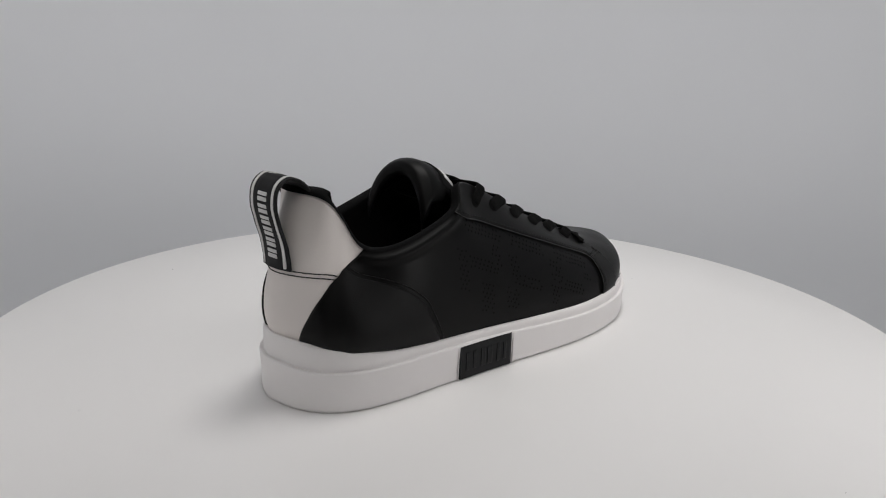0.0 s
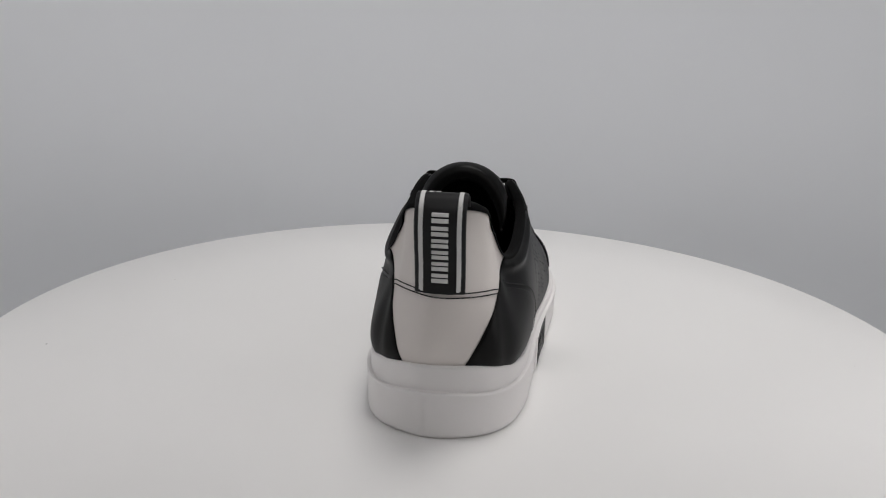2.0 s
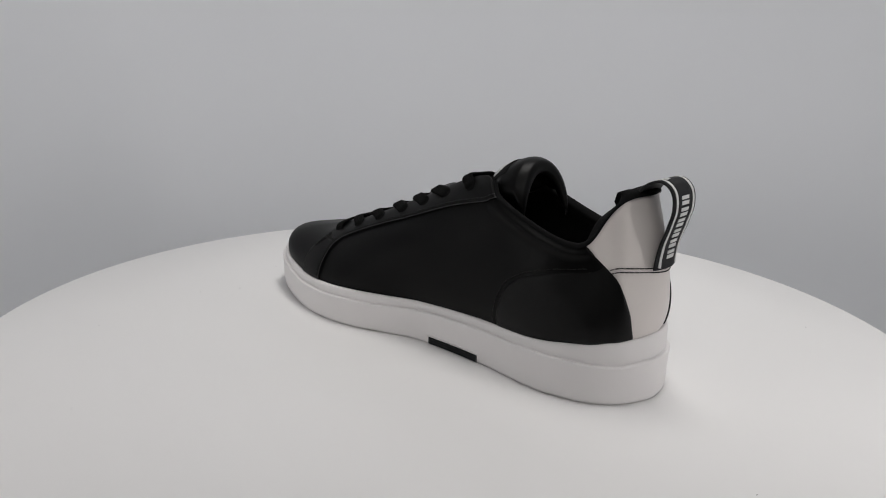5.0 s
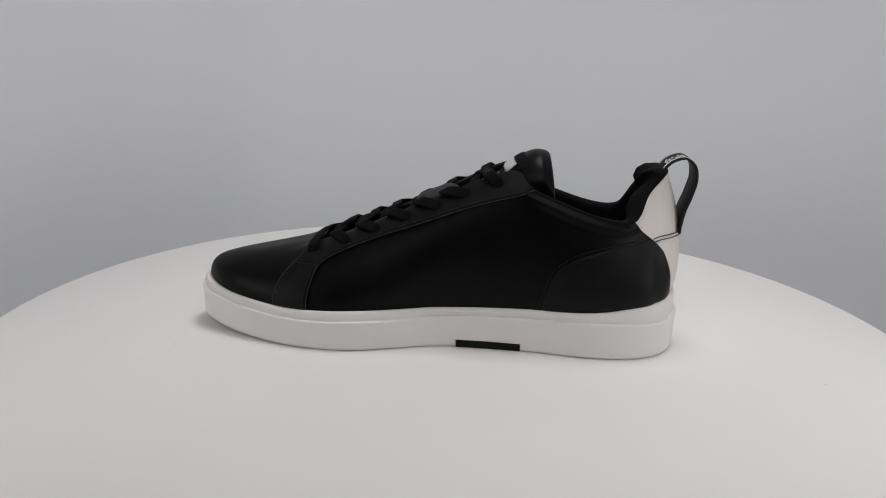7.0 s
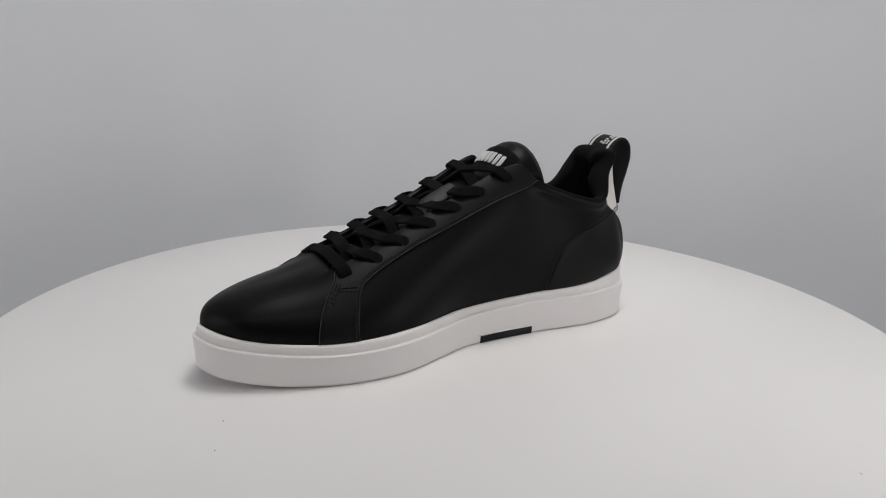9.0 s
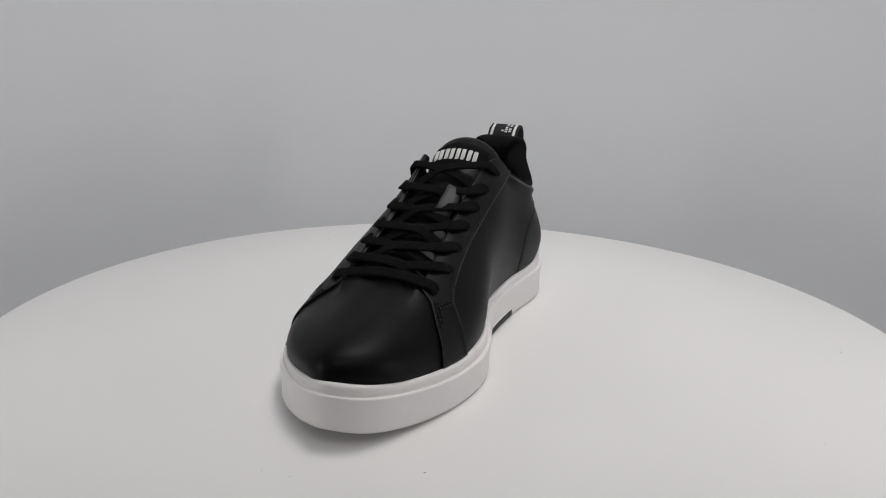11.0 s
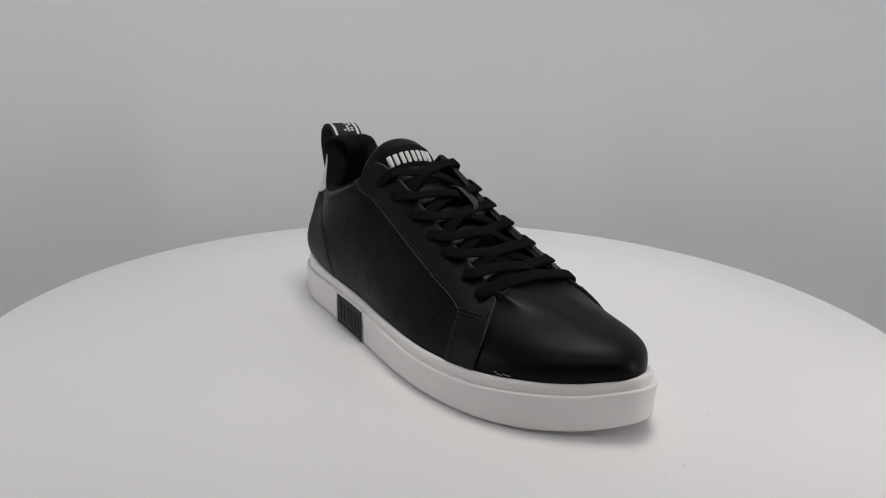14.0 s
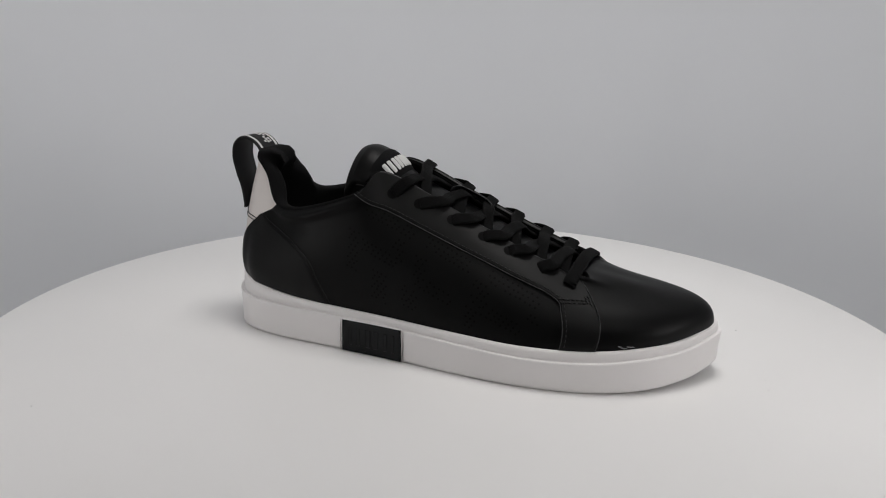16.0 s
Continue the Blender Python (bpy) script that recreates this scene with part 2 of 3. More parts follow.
# outline of the sole, millimetres, from the heel round the inner side to the toe and back
SOLE = [(-155.5, 5), (-151.6, 19.6), (-145.2, 30.3), (-135.9, 38.4), (-120, 44.1), (-97, 45.9), (-55, 40.1), (-8, 39.1), (19.9, 46.9), (45.2, 54.7), (69.9, 56.2), (97.3, 51.1), (127.5, 39.5), (150, 26), (158.3, 8.9), (152, -5.4), (139.6, -21.6), (118.6, -39.8), (89, -52.4), (50.1, -57), (8.3, -53.8), (-35, -47.4), (-80, -43.3), (-109.8, -40.5), (-134.5, -33.2), (-149.8, -18.4)]
SOLE_TOP = [36.6, 35.6, 34.7, 33.3, 30.8, 27.6, 25.9, 24.3, 23.8, 23.8, 23.0, 22.8, 25.3, 29.5, 31.7, 29.5, 26.8, 25.1, 23.1, 22.3, 23.4, 24.4, 25.8, 27.8, 32.1, 35.8]
SOLE_GROOVE = [23.5, 22.5, 21.1, 21.3, 21.7, 21.4, 20.7, 19.5, 17.8, 17.7, 17.2, 17.2, 19.9, 24.0, 26.3, 24.3, 21.3, 19.4, 17.0, 16.5, 18.1, 19.7, 20.7, 20.8, 21.1, 22.1]
SOLE_LOW = [-1.4, -1.4, -1.4, -1.4, -1.4, -1.4, -1.4, -1.4, -1.4, -1.4, -1.4, -1.2, 0.8, 4.9, 7.6, 4.9, 1.8, -0.2, -1.2, -1.4, -1.4, -1.4, -1.4, -1.4, -1.4, -1.4]
OUTLINE = np.hstack([ring(SOLE, NU, 11), np.zeros((NU, 1))]) / 1000
_t = unit(np.roll(OUTLINE, -1, 0) - np.roll(OUTLINE, 1, 0))
OUT_N = np.stack([_t[:, 1], -_t[:, 0], 0 * _t[:, 0]], 1)
if np.dot(OUT_N[0], (-1, 0, 0)) < 0:
    OUT_N = -OUT_N


def round_ring(values):
    return ring(np.array(values)[:, None], NU, 11)[:, 0] / 1000


TOP_Z, GROOVE_Z, LOW_Z = round_ring(SOLE_TOP), round_ring(SOLE_GROOVE), round_ring(SOLE_LOW)


def sole():
    groove = GROOVE_Z
    rings = []
    for inset, z in ((0.010, LOW_Z), (0.0042, LOW_Z), (0.0034, LOW_Z + 0.0003), (0.0006, LOW_Z + 0.0004), (0.0002, LOW_Z + 0.0007), (0.0001, LOW_Z + 0.0024), (0.0, LOW_Z * 0.5 + groove * 0.5), (-0.0007, groove - 0.0012), (-0.0006, groove - 0.0004), (-0.0001, groove),
                     (0.0011, groove - 0.0003), (0.0016, groove - 0.0002), (0.0017, groove + 0.0005), (0.0016, groove + 0.0016), (0.0017, TOP_Z - 0.0016), (0.0023, TOP_Z - 0.0005), (0.0031, TOP_Z), (0.0040, TOP_Z - 0.0003), (0.009, TOP_Z - 0.0012)):
        inset = np.broadcast_to(inset, (NU,))[:, None]
        P = OUTLINE - OUT_N * inset
        P[:, 2] = z
        rings.append(P)
    verts = np.vstack(rings)
    k = len(rings)
    faces = grid_faces(k, NU, wrap_cols=True)
    faces += [tuple(range(NU - 1, -1, -1)), tuple((k - 1) * NU + j for j in range(NU))]
    return link("sole", verts, faces, RUBBER, shoe, "thick white rubber cup sole with a moulded groove")


the_sole = sole()


def outline_at(x, inner):
    """The place on the sole's outline at x metres, on the inner or outer side, and its outward normal."""
    ok = (OUTLINE[:, 1] > 0) == inner
    i = np.argmin(np.where(ok, abs(OUTLINE[:, 0] - x), 9))
    return OUTLINE[i], OUT_N[i]


def side_plate(name, x0, x1, z0, z1, inner, proud, material, parent, label="", n=24, depth=0.002):
    """A plate let into the sole's side, bent along it."""
    cols = []
    for x in np.linspace(x0, x1, n):
        P, N = outline_at(x, inner)
        cols.append([P + N * o + np.array((0, 0, z)) for o, z in ((proud - depth, z0), (proud - 0.0002, z0), (proud, z0 + 0.0004), (proud, (z0 + z1) / 2), (proud, z1 - 0.0004), (proud - 0.0002, z1), (proud - depth, z1))])
    w = np.hanning(9)[1:-1]
    w /= w.sum()
    A = np.array(cols)
    A = np.stack([sum(w[j] * A[np.clip(np.arange(n) + j - 3, 0, n - 1)] for j in range(7))])[0]
    k = 7
    verts = A.reshape(-1, 3)
    faces = grid_faces(n, k) + [tuple(range(k)), tuple((n - 1) * k + j for j in range(k))]
    return link(name, verts, faces, material, parent, label)


badge = side_plate("badge", -0.0632, -0.0222, -0.0010, 0.0191, False, 0.0010, BLACK_RUBBER, the_sole, "black rubber badge with raised blocks")
for a, b in ((-0.0585, -0.0490), (-0.0468, -0.0378), (-0.0350, -0.0262)):
    for x0, x1 in ((a, a + 0.0038), (a + 0.0052, b)):
        side_plate("raised_block", x0, x1, 0.0036, 0.0148, False, 0.0014, BLACK_RUBBER, badge, n=6, depth=0.0012)
for x0, x1, z0, z1 in ((-0.0640, -0.0214, 0.0192, 0.0197), (-0.0640, -0.0633, -0.0010, 0.0192), (-0.0221, -0.0214, -0.0010, 0.0192)):
    side_plate("badge_rim", x0, x1, z0, z1, False, 0.0012, RUBBER, the_sole, "thin white moulded rim")
side_plate("inner_insert", -0.0565, -0.0135, -0.0012, 0.0036, True, 0.0003, BLACK_RUBBER, the_sole, "narrow black rubber insert at the bottom edge")
side_plate("insert_rim", -0.0572, -0.0128, 0.0037, 0.0044, True, 0.0008, RUBBER, the_sole, "thin white moulded rim")


# ---- panels of the upper ----
def curve_uv(points, n):
    """A smooth curve in the upper's own coordinates, evenly spaced along its length on the shoe."""
    Q = spline(points, n * 8)
    L = np.r_[0, np.cumsum(np.linalg.norm(np.diff(upper(Q[:, 0], Q[:, 1]), axis=0), axis=1))]
    s = np.linspace(0, L[-1], n)
    return np.stack([np.interp(s, L, Q[:, 0]), np.interp(s, L, Q[:, 1])], 1)


def panel(name, a, b, lift, material, parent, label="", ns=80, nr=24, open_ends=False, puff=0.0):
    """A leather panel between two edge curves, with rounded cut edges, lying on the upper."""
    A, B = curve_uv(a, ns), curve_uv(b, ns)
    r = np.r_[0, 0, 0.012, 0.035, np.linspace(0.07, 0.93, nr), 0.965, 0.988, 1, 1]
    h = np.r_[-0.0006, lift * 0.45, lift * 0.85, lift, np.full(nr, lift), lift, lift * 0.85, lift * 0.45, -0.0006]
    UV = A[:, None] * (1 - r[None, :, None]) + B[:, None] * r[None, :, None]
    H = np.repeat(h[None], ns, 0)
    if not open_ends:
        H[0] = H[-1] = -0.0006
        H[1] = np.minimum(H[1], lift * 0.8)
        H[-2] = np.minimum(H[-2], lift * 0.8)
        UV[1] = UV[0] * 0.75 + UV[2] * 0.25
        UV[-2] = UV[-1] * 0.75 + UV[-3] * 0.25
    u, v = UV[..., 0], np.clip(UV[..., 1], 0, 1)
    near = np.minimum(u % COLS, COLS - u % COLS)
    pad = np.exp(-((v - 0.90) / 0.055) ** 2) * np.clip((near - 2.6) / 0.8, 0, 1) * np.clip((5.4 - near) / 0.6, 0, 1)
    P = upper(u, v) + outward(u, v) * (H + puff * pad)[..., None]
    return link(name, P.reshape(-1, 3), grid_faces(ns, len(r)), material, parent, label)


INNER_HEEL = [(2.97, 1.0), (2.70, 0.80), (2.13, 0.61), (1.42, 0.44), (1.00, 0.27), (0.75, 0.0)]
OUTER_HEEL = [(19.0, 1.0), (19.24, 0.84), (19.93, 0.60), (20.38, 0.49), (20.95, 0.34), (21.28, 0.17), (21.47, 0.0)]
panel("heel_panel", [(18.6, 1.0), (19.2, 0.7), (20.0, 0.4), (20.8, 0.0)], [(25.4, 1.0), (24.6, 0.7), (23.8, 0.4), (23.3, 0.0)], 0.0, WHITE_LEATHER, shoe, "smooth white leather heel panel", 60, 60, True)
panel("inner_quarter", INNER_HEEL, [(8.7, 1.0), (8.6, 0.7), (8.6, 0.4), (8.6, 0.0)], 0.0005, LEATHER, shoe, "smooth black leather inner side", 90, 140, True, 0.0022)
panel("outer_quarter", [(13.7, 1.0), (13.8, 0.7), (13.9, 0.4), (14.0, 0.0)], OUTER_HEEL, 0.0005, LEATHER, shoe, "black leather outer side with punched pattern", 90, 140, True, 0.0022)
panel("toe_box", [(8.4, 1.0), (8.4, 0.7), (8.4, 0.4), (8.4, 0.0)], [(14.2, 1.0), (14.2, 0.7), (14.2, 0.4), (14.2, 0.0)], 0.0006, LEATHER, shoe, "smooth rounded black leather toe box", 60, 90, True)

INNER_REAR = [(5.05, 0.995), (5.35, 0.87), (5.70, 0.80), (6.10, 0.755), (6.75, 0.705), (7.10, 0.69), (7.50, 0.67), (7.75, 0.645), (7.95, 0.60), (8.06, 0.54), (8.10, 0.46), (8.09, 0.33), (8.10, 0.0)]
INNER_FRONT = [(5.25, 1.0), (5.70, 1.0), (6.0, 1.0), (6.4, 1.0), (7.0, 1.0), (7.6, 1.0), (8.1, 1.0), (8.6, 1.0), (8.75, 0.90), (8.66, 0.70), (8.70, 0.56), (8.76, 0.38), (8.85, 0.0)]
OUTER_REAR = [(17.05, 0.995), (16.85, 0.88), (16.60, 0.80), (16.10, 0.73), (15.75, 0.69), (15.15, 0.64), (14.85, 0.60), (14.55, 0.56), (14.42, 0.52), (14.36, 0.46), (14.40, 0.34), (14.46, 0.0)]
OUTER_FRONT = [(16.85, 1.0), (16.5, 1.0), (16.1, 1.0), (15.7, 1.0), (15.2, 1.0), (14.7, 1.0), (14.2, 1.0), (13.6, 1.0), (13.55, 0.85), (13.72, 0.65), (13.82, 0.46), (13.96, 0.0)]
panel("inner_facing", INNER_REAR, INNER_FRONT, 0.0021, LEATHER_B, shoe, "stitched black leather lace facing", 150, 16)
panel("outer_facing", OUTER_REAR, OUTER_FRONT, 0.0021, LEATHER_B, shoe, "stitched black leather lace facing", 150, 16)
INNER_COUNTER = [(2.60, 0.68), (3.2, 0.70), (3.7, 0.67), (4.15, 0.57), (4.45, 0.43), (4.56, 0.30), (4.62, 0.12), (4.62, 0.0)]
OUTER_COUNTER = [(19.5, 0.685), (19.05, 0.69), (18.70, 0.68), (18.38, 0.64), (18.12, 0.56), (17.90, 0.42), (17.80, 0.25), (17.66, 0.0)]
panel("inner_counter", [(2.40, 0.68), (2.26, 0.64), (2.05, 0.59), (1.75, 0.515), (1.42, 0.44), (1.0, 0.27), (0.86, 0.13), (0.75, 0.0)], INNER_COUNTER, 0.0010, LEATHER_B, shoe, "", 60, 30)
panel("outer_counter", [(19.70, 0.68), (19.82, 0.645), (19.95, 0.595), (20.15, 0.545), (20.38, 0.49), (20.95, 0.34), (21.28, 0.17), (21.47, 0.0)], OUTER_COUNTER, 0.0010, LEATHER_B, shoe, "", 60, 30)


# cut edges of the facings; the light they catch is painted in as grey
LIT_EDGE = mat("cut_leather_edge_catchlight", (0.028, 0.028, 0.029), 0.55, grain_scale=1500, bump=0.1)
for u0, u1, name in ((5.85, 8.40, "facing_edge"), (13.75, 16.15, "facing_edge")):
    u = np.linspace(u0, u1, 90)
    edge_v, edge_f = ribbon(upper(u, 1.0) + outward(u, 0.97) * 0.0008, unit(upper(u, 1.0) - upper(u, 0.93)) + outward(u, 0.97) * 0.35, 0.0024, 0.0006)
    link(name, edge_v, edge_f, LIT_EDGE, shoe, "cut leather edge, the light it catches painted grey")
# the same painted catchlight along the facings' front and rear edges
for curve in (INNER_REAR, INNER_FRONT[8:], OUTER_REAR, OUTER_FRONT[8:]):
    Q = curve_uv(curve, 120)
    v = np.clip(Q[:, 1], 0.012, 1)
    N = outward(Q[:, 0], v)
    edge_v, edge_f = ribbon(upper(Q[:, 0], v) + N * 0.0019, N, 0.0006, 0.0005)
    link("facing_edge", edge_v, edge_f, LIT_EDGE, shoe, "cut leather edge, the light it catches painted grey")


def lining():
    u = np.linspace(0, COLS, 331)[:-1]
    near = np.minimum(u, COLS - u)
    d = np.interp(near, (0, 1.2, 2.2, 3.2, 4.6, 5.4, 6.0, 11), (16, 16, 13, 6.5, 5, 4, 2, 1.6)) / 1000
    d = d[:, None]
    T, n = upper(u, 1.0), outward(u, 0.97)
    collar = (near < 5.6)[:, None]
    n = np.where(collar, unit(n * (1, 1, 0.25)), n)
    z = np.array((0, 0, 1.0))
    rows = [T + n * 0.0012 - z * 0.0008, T + n * 0.0009 + z * 0.0006, T + z * (0.0006 + d * 0.10), T - n * d * 0.45 + z * d * 0.16, T - n * d * 0.85 + z * d * 0.02, T - n * d - z * d * 0.30]
    for v in (0.86, 0.72, 0.55, 0.35, 0.15):
        rows.append(upper(u, v) - outward(u, v) * np.maximum(d * (0.55 + 0.45 * v), 0.002))
    last = upper(u, 0.0) * (0.93, 0.9, 1)
    last[:, 2] = 0.028
    rows.append(last)
    k = len(u)
    faces = grid_faces(len(rows), k, wrap_cols=True)
    faces.append(tuple((len(rows) - 1) * k + j for j in range(k)))
    link("lining", np.vstack(rows), faces, LINING, shoe, "padded black textile collar and lining")


lining()

TONGUE_LINE = [(84, 50.5), (60, 59.8), (20, 78.5), (-18, 96), (-33, 103.5), (-41, 109.4), (-46, 114.5), (-52, 118.3), (-59, 121.0), (-65, 120.7), (-70.5, 118.2)]


def tongue():
    n, m = 120, 21
    line = spline(TONGUE_LINE, n) / 1000
    s = np.linspace(0, 1, n)
    wide = np.interp(s, (0, 0.25, 0.45, 0.65, 0.95, 1), (19, 20, 22.5, 24.5, 24.5, 23)) / 1000
    drop = np.interp(s, (0, 0.22, 0.33, 0.45, 0.66, 0.85, 1), (3, 5, 8, 12, 18, 20, 32)) / 1000
    thick = np.interp(s, (0, 0.3, 0.45, 0.90, 0.96, 1), (3.5, 4.5, 7, 9, 9, 9)) / 1000
    t = unit(np.gradient(line, axis=0))
    nx, nz = t[:, 1], -t[:, 0]
    # the sides of the tip hang down and back, square to the tongue's slope
    k = np.clip((s - 0.62) / 0.15, 0, 1)
    dx, dz = nx * (1 - k) + 0.20 * k, nz * (1 - k) + 0.98 * k
    phi = np.linspace(-1, 1, m)
    verts = []
    for i in range(n):
        a = np.radians(82) * phi
        y = 0.001 + wide[i] * np.sin(a) / math.sin(math.radians(82))
        h = drop[i] * (1 - np.cos(a)) / (1 - math.cos(math.radians(82)))
        edge = np.sqrt(np.maximum(1 - np.abs(phi) ** 6, 0.0))
        # the corners of the upper end are rounded off
        back = 0.003 * np.clip((s[i] - 0.85) / 0.15, 0, 1) * np.abs(phi) ** 3
        x = line[i, 0] - dx[i] * h - t[i, 0] * back
        z = line[i, 1] - dz[i] * h - t[i, 1] * back
        # the tip is rolled over: both faces close on the middle
        lip = math.sqrt(max(1 - (max(s[i] - 0.93, 0) / 0.07) ** 2, 0.004))
        x = x - nx[i] * thick[i] * (1 - lip) / 2
        z = z - nz[i] * thick[i] * (1 - lip) / 2
        topx = [(x[j], y[j], z[j]) for j in range(m)]
        k = thick[i] * lip * (0.25 + 0.75 * edge)
        low = [(x[j] - nx[i] * k[j], y[j] * (1 - 0.06), z[j] - nz[i] * k[j]) for j in range(m - 1, -1, -1)]
        verts += topx + low
    k = 2 * m
    faces = grid_faces(n, k, wrap_cols=True) + [tuple(range(k - 1, -1, -1)), tuple((n - 1) * k + j for j in range(k))]
    ob = link("tongue", verts, faces, LEATHER, shoe, "padded black leather tongue with a white stitched mark")

    def on_top(x, y):
        """The tongue's upper face at lengthwise place x and sidewise place y (metres): point and normal."""
        i = int(np.argmin(abs(line[:, 0] - x)))
        q = np.clip((y - 0.001) / wide[i] * math.sin(math.radians(82)), -0.98, 0.98)
        a = math.asin(q)
        h = drop[i] * (1 - math.cos(a)) / (1 - math.cos(math.radians(82)))
        P = np.array((line[i, 0] - dx[i] * h, y, line[i, 1] - dz[i] * h))
        N = unit(np.array((nx[i] * math.cos(a), math.sin(a) * 0.8, nz[i] * math.cos(a))))
        return P, N

    return ob, on_top


the_tongue, tongue_top = tongue()


def tongue_patch(name, x0, x1, y0, y1, lift, material, parent, label="", nx=5, ny=9):
    """A flat piece laid on the tongue."""
    rows = []
    for i, x in enumerate(np.linspace(x0, x1, nx)):
        for j, y in enumerate(np.linspace(y0, y1, ny)):
            P, N = tongue_top(x, y)
            edge = i in (0, nx - 1) or j in (0, ny - 1)
            rows.append(P + N * (lift * (0.3 if edge else 1)))
    return link(name, rows, grid_faces(nx, ny, flip=True), material, parent, label)


mark = tongue_patch("woven_patch", -0.0375, -0.0525, -0.0205, 0.0190, 0.0009, LINING, the_tongue, "black woven patch", 9, 13)
for a, b in ((-0.0166, -0.0098), (-0.0088, -0.0020), (-0.0010, 0.0058), (0.0068, 0.0136)):
    for k in (a, a + 0.0037):
        tongue_patch("white_block", -0.0398, -0.0468, k, k + 0.0031, 0.0018, WHITE_YARN, mark, "white stitched block", 6, 5)

# ---- laces ----
IN_EYE = [(8.42, 0.73), (7.89, 0.785), (7.48, 0.81), (7.08, 0.83), (6.73, 0.85), (6.43, 0.88), (6.04, 0.905)]
OUT_EYE = [(13.95, 0.74), (14.30, 0.82), (14.65, 0.86), (14.95, 0.88), (15.30, 0.88), (15.65, 0.87), (16.00, 0.87)]


def eyelet(side, i):
    u, v = (IN_EYE if side > 0 else OUT_EYE)[i]
    u, v = np.array(u), np.array(v)
    P = upper(u, v)
    near = np.linspace(5.6, 9.2, 200) if side > 0 else np.linspace(13.2, 16.4, 200)
    k = near[np.argmin(np.linalg.norm(upper(near, 1.0) - P, axis=1))]
    # a crossing lace comes over the edge a little nearer the toe
    k += side * (0.17 if 0 < i < 6 else 0.08 if i else 0.0)
    return P, outward(u, v), upper(k, 1.0), outward(k, 0.94)


def centre_height(x):
    L = np.array(TONGUE_LINE[::-1], float) / 1000
    return float(np.interp(x, L[:, 0], L[:, 1]))


UPN = np.array((0.42, 0.0, 0.90))


def strap(points, normals, both=False, name="lace", width=0.0077):
    P = spline(points, 52)
    N = spline(normals, 52)
    s = np.linspace(0, 1, 52)
    scale = np.interp(s, (0, 0.86, 0.92, 0.955, 0.98, 1), (1, 1, 0.93, 0.78, 0.55, 0.35))
    if both:
        scale = np.minimum(scale, scale[::-1])
    v, f = ribbon(P, N, width, 0.0018, ribs=4, scale=scale)
    link(name, v, f, LACE, shoe)


def laces():
    rng = random.Random(7)
    # the lowest row runs straight across
    a, an, ae, aen = eyelet(1, 0)
    b, bn, be, ben = eyelet(-1, 0)
    mid = (ae + be) / 2 + np.array((-0.0015, 0, 0.001))
    strap([a - an * 0.002, a + an * 0.0023, ae * 0.7 + a * 0.3 + aen * 0.0036, mid + UPN * 0.0034 + np.array((0.001, 0, 0)), be * 0.7 + b * 0.3 + ben * 0.0036, b + bn * 0.0023, b - bn * 0.002], [an, an, (aen + UPN) / 2, UPN, (ben + UPN) / 2, bn, bn], True)
    for i in range(6):
        for side in (1, -1):
            # from under one facing, across the tongue, over the other facing into the next eyelet
            _, _, s0, n0 = eyelet(-side, i)
            _, _, s1, n1 = eyelet(-side, i + 1)
            se, sn = s0 * 0.5 + s1 * 0.5, n0 + n1
            e, en, ee, een = eyelet(side, i + 1)
            lift = 0.0018 if (side > 0) == (i % 2 == 0) else 0.0038
            j = rng.uniform(-0.0008, 0.0008)

            def over(k, up):
                q = se * (1 - k) + ee * k
                q[0] += j * math.sin(math.pi * k)
                q[2] = max(q[2], centre_height(q[0]) + 0.0006 - 0.0085 * (2 * k - 1) ** 2) + up
                return q

            start = se + np.array((0.001, -side * 0.001, -0.0046))
            start[1] = se[1] * 1.06
            strap([start, over(0.16, -0.0012), over(0.36, lift), over(0.55, lift + 0.0006), over(0.80, 0.0022 + lift * 0.4), ee + een * 0.0042, ee * 0.4 + e * 0.6 + (en + een) * 0.0018, e + en * 0.0020, e + unit(e - ee) * 0.0016 - en * 0.0032],
                  [UPN + sn * 0.1, UPN, UPN, UPN, UPN + een * 0.2, een + UPN * 0.4, en + een * 0.4, en + unit(e - ee) * 0.6, unit(e - ee) + en * 0.3])
            # a flat black disc paints the shade in the mouth of the eyelet
            bm = bmesh.new()
            bmesh.ops.create_circle(bm, cap_ends=True, segments=14, radius=0.0033, matrix=Matrix.Translation(Vector(e + en * 0.00215 + unit(e - ee) * 0.0008)) @ Vector(en).to_track_quat("Z", "Y").to_matrix().to_4x4())
            part("eyelet_shade", bm, HOLE_SHADE, shoe)


laces()


def tongue_loop():
    a, n = tongue_top(0.008, 0.0105)
    b, m = tongue_top(-0.012, 0.0105)
    P = [b + m * 0.0005, b + m * 0.0052 + np.array((0.002, 0, 0)), (a + b) / 2 + n * 0.0070, a + n * 0.0064 + np.array((0.001, 0, 0)), a + n * 0.0020 + np.array((0.006, 0, -0.001)), a + n * 0.0005 + np.array((0.006, 0, -0.002))]
    v, f = ribbon(spline(P, 20), spline([m, m, n, n, n + np.array((0.6, 0, 0)), n + np.array((1, 0, 0))], 20), 0.0108, 0.0009)
    link("lace_keeper", v, f, SATIN_TAPE, the_tongue, "narrow satin lace keeper loop")


tongue_loop()


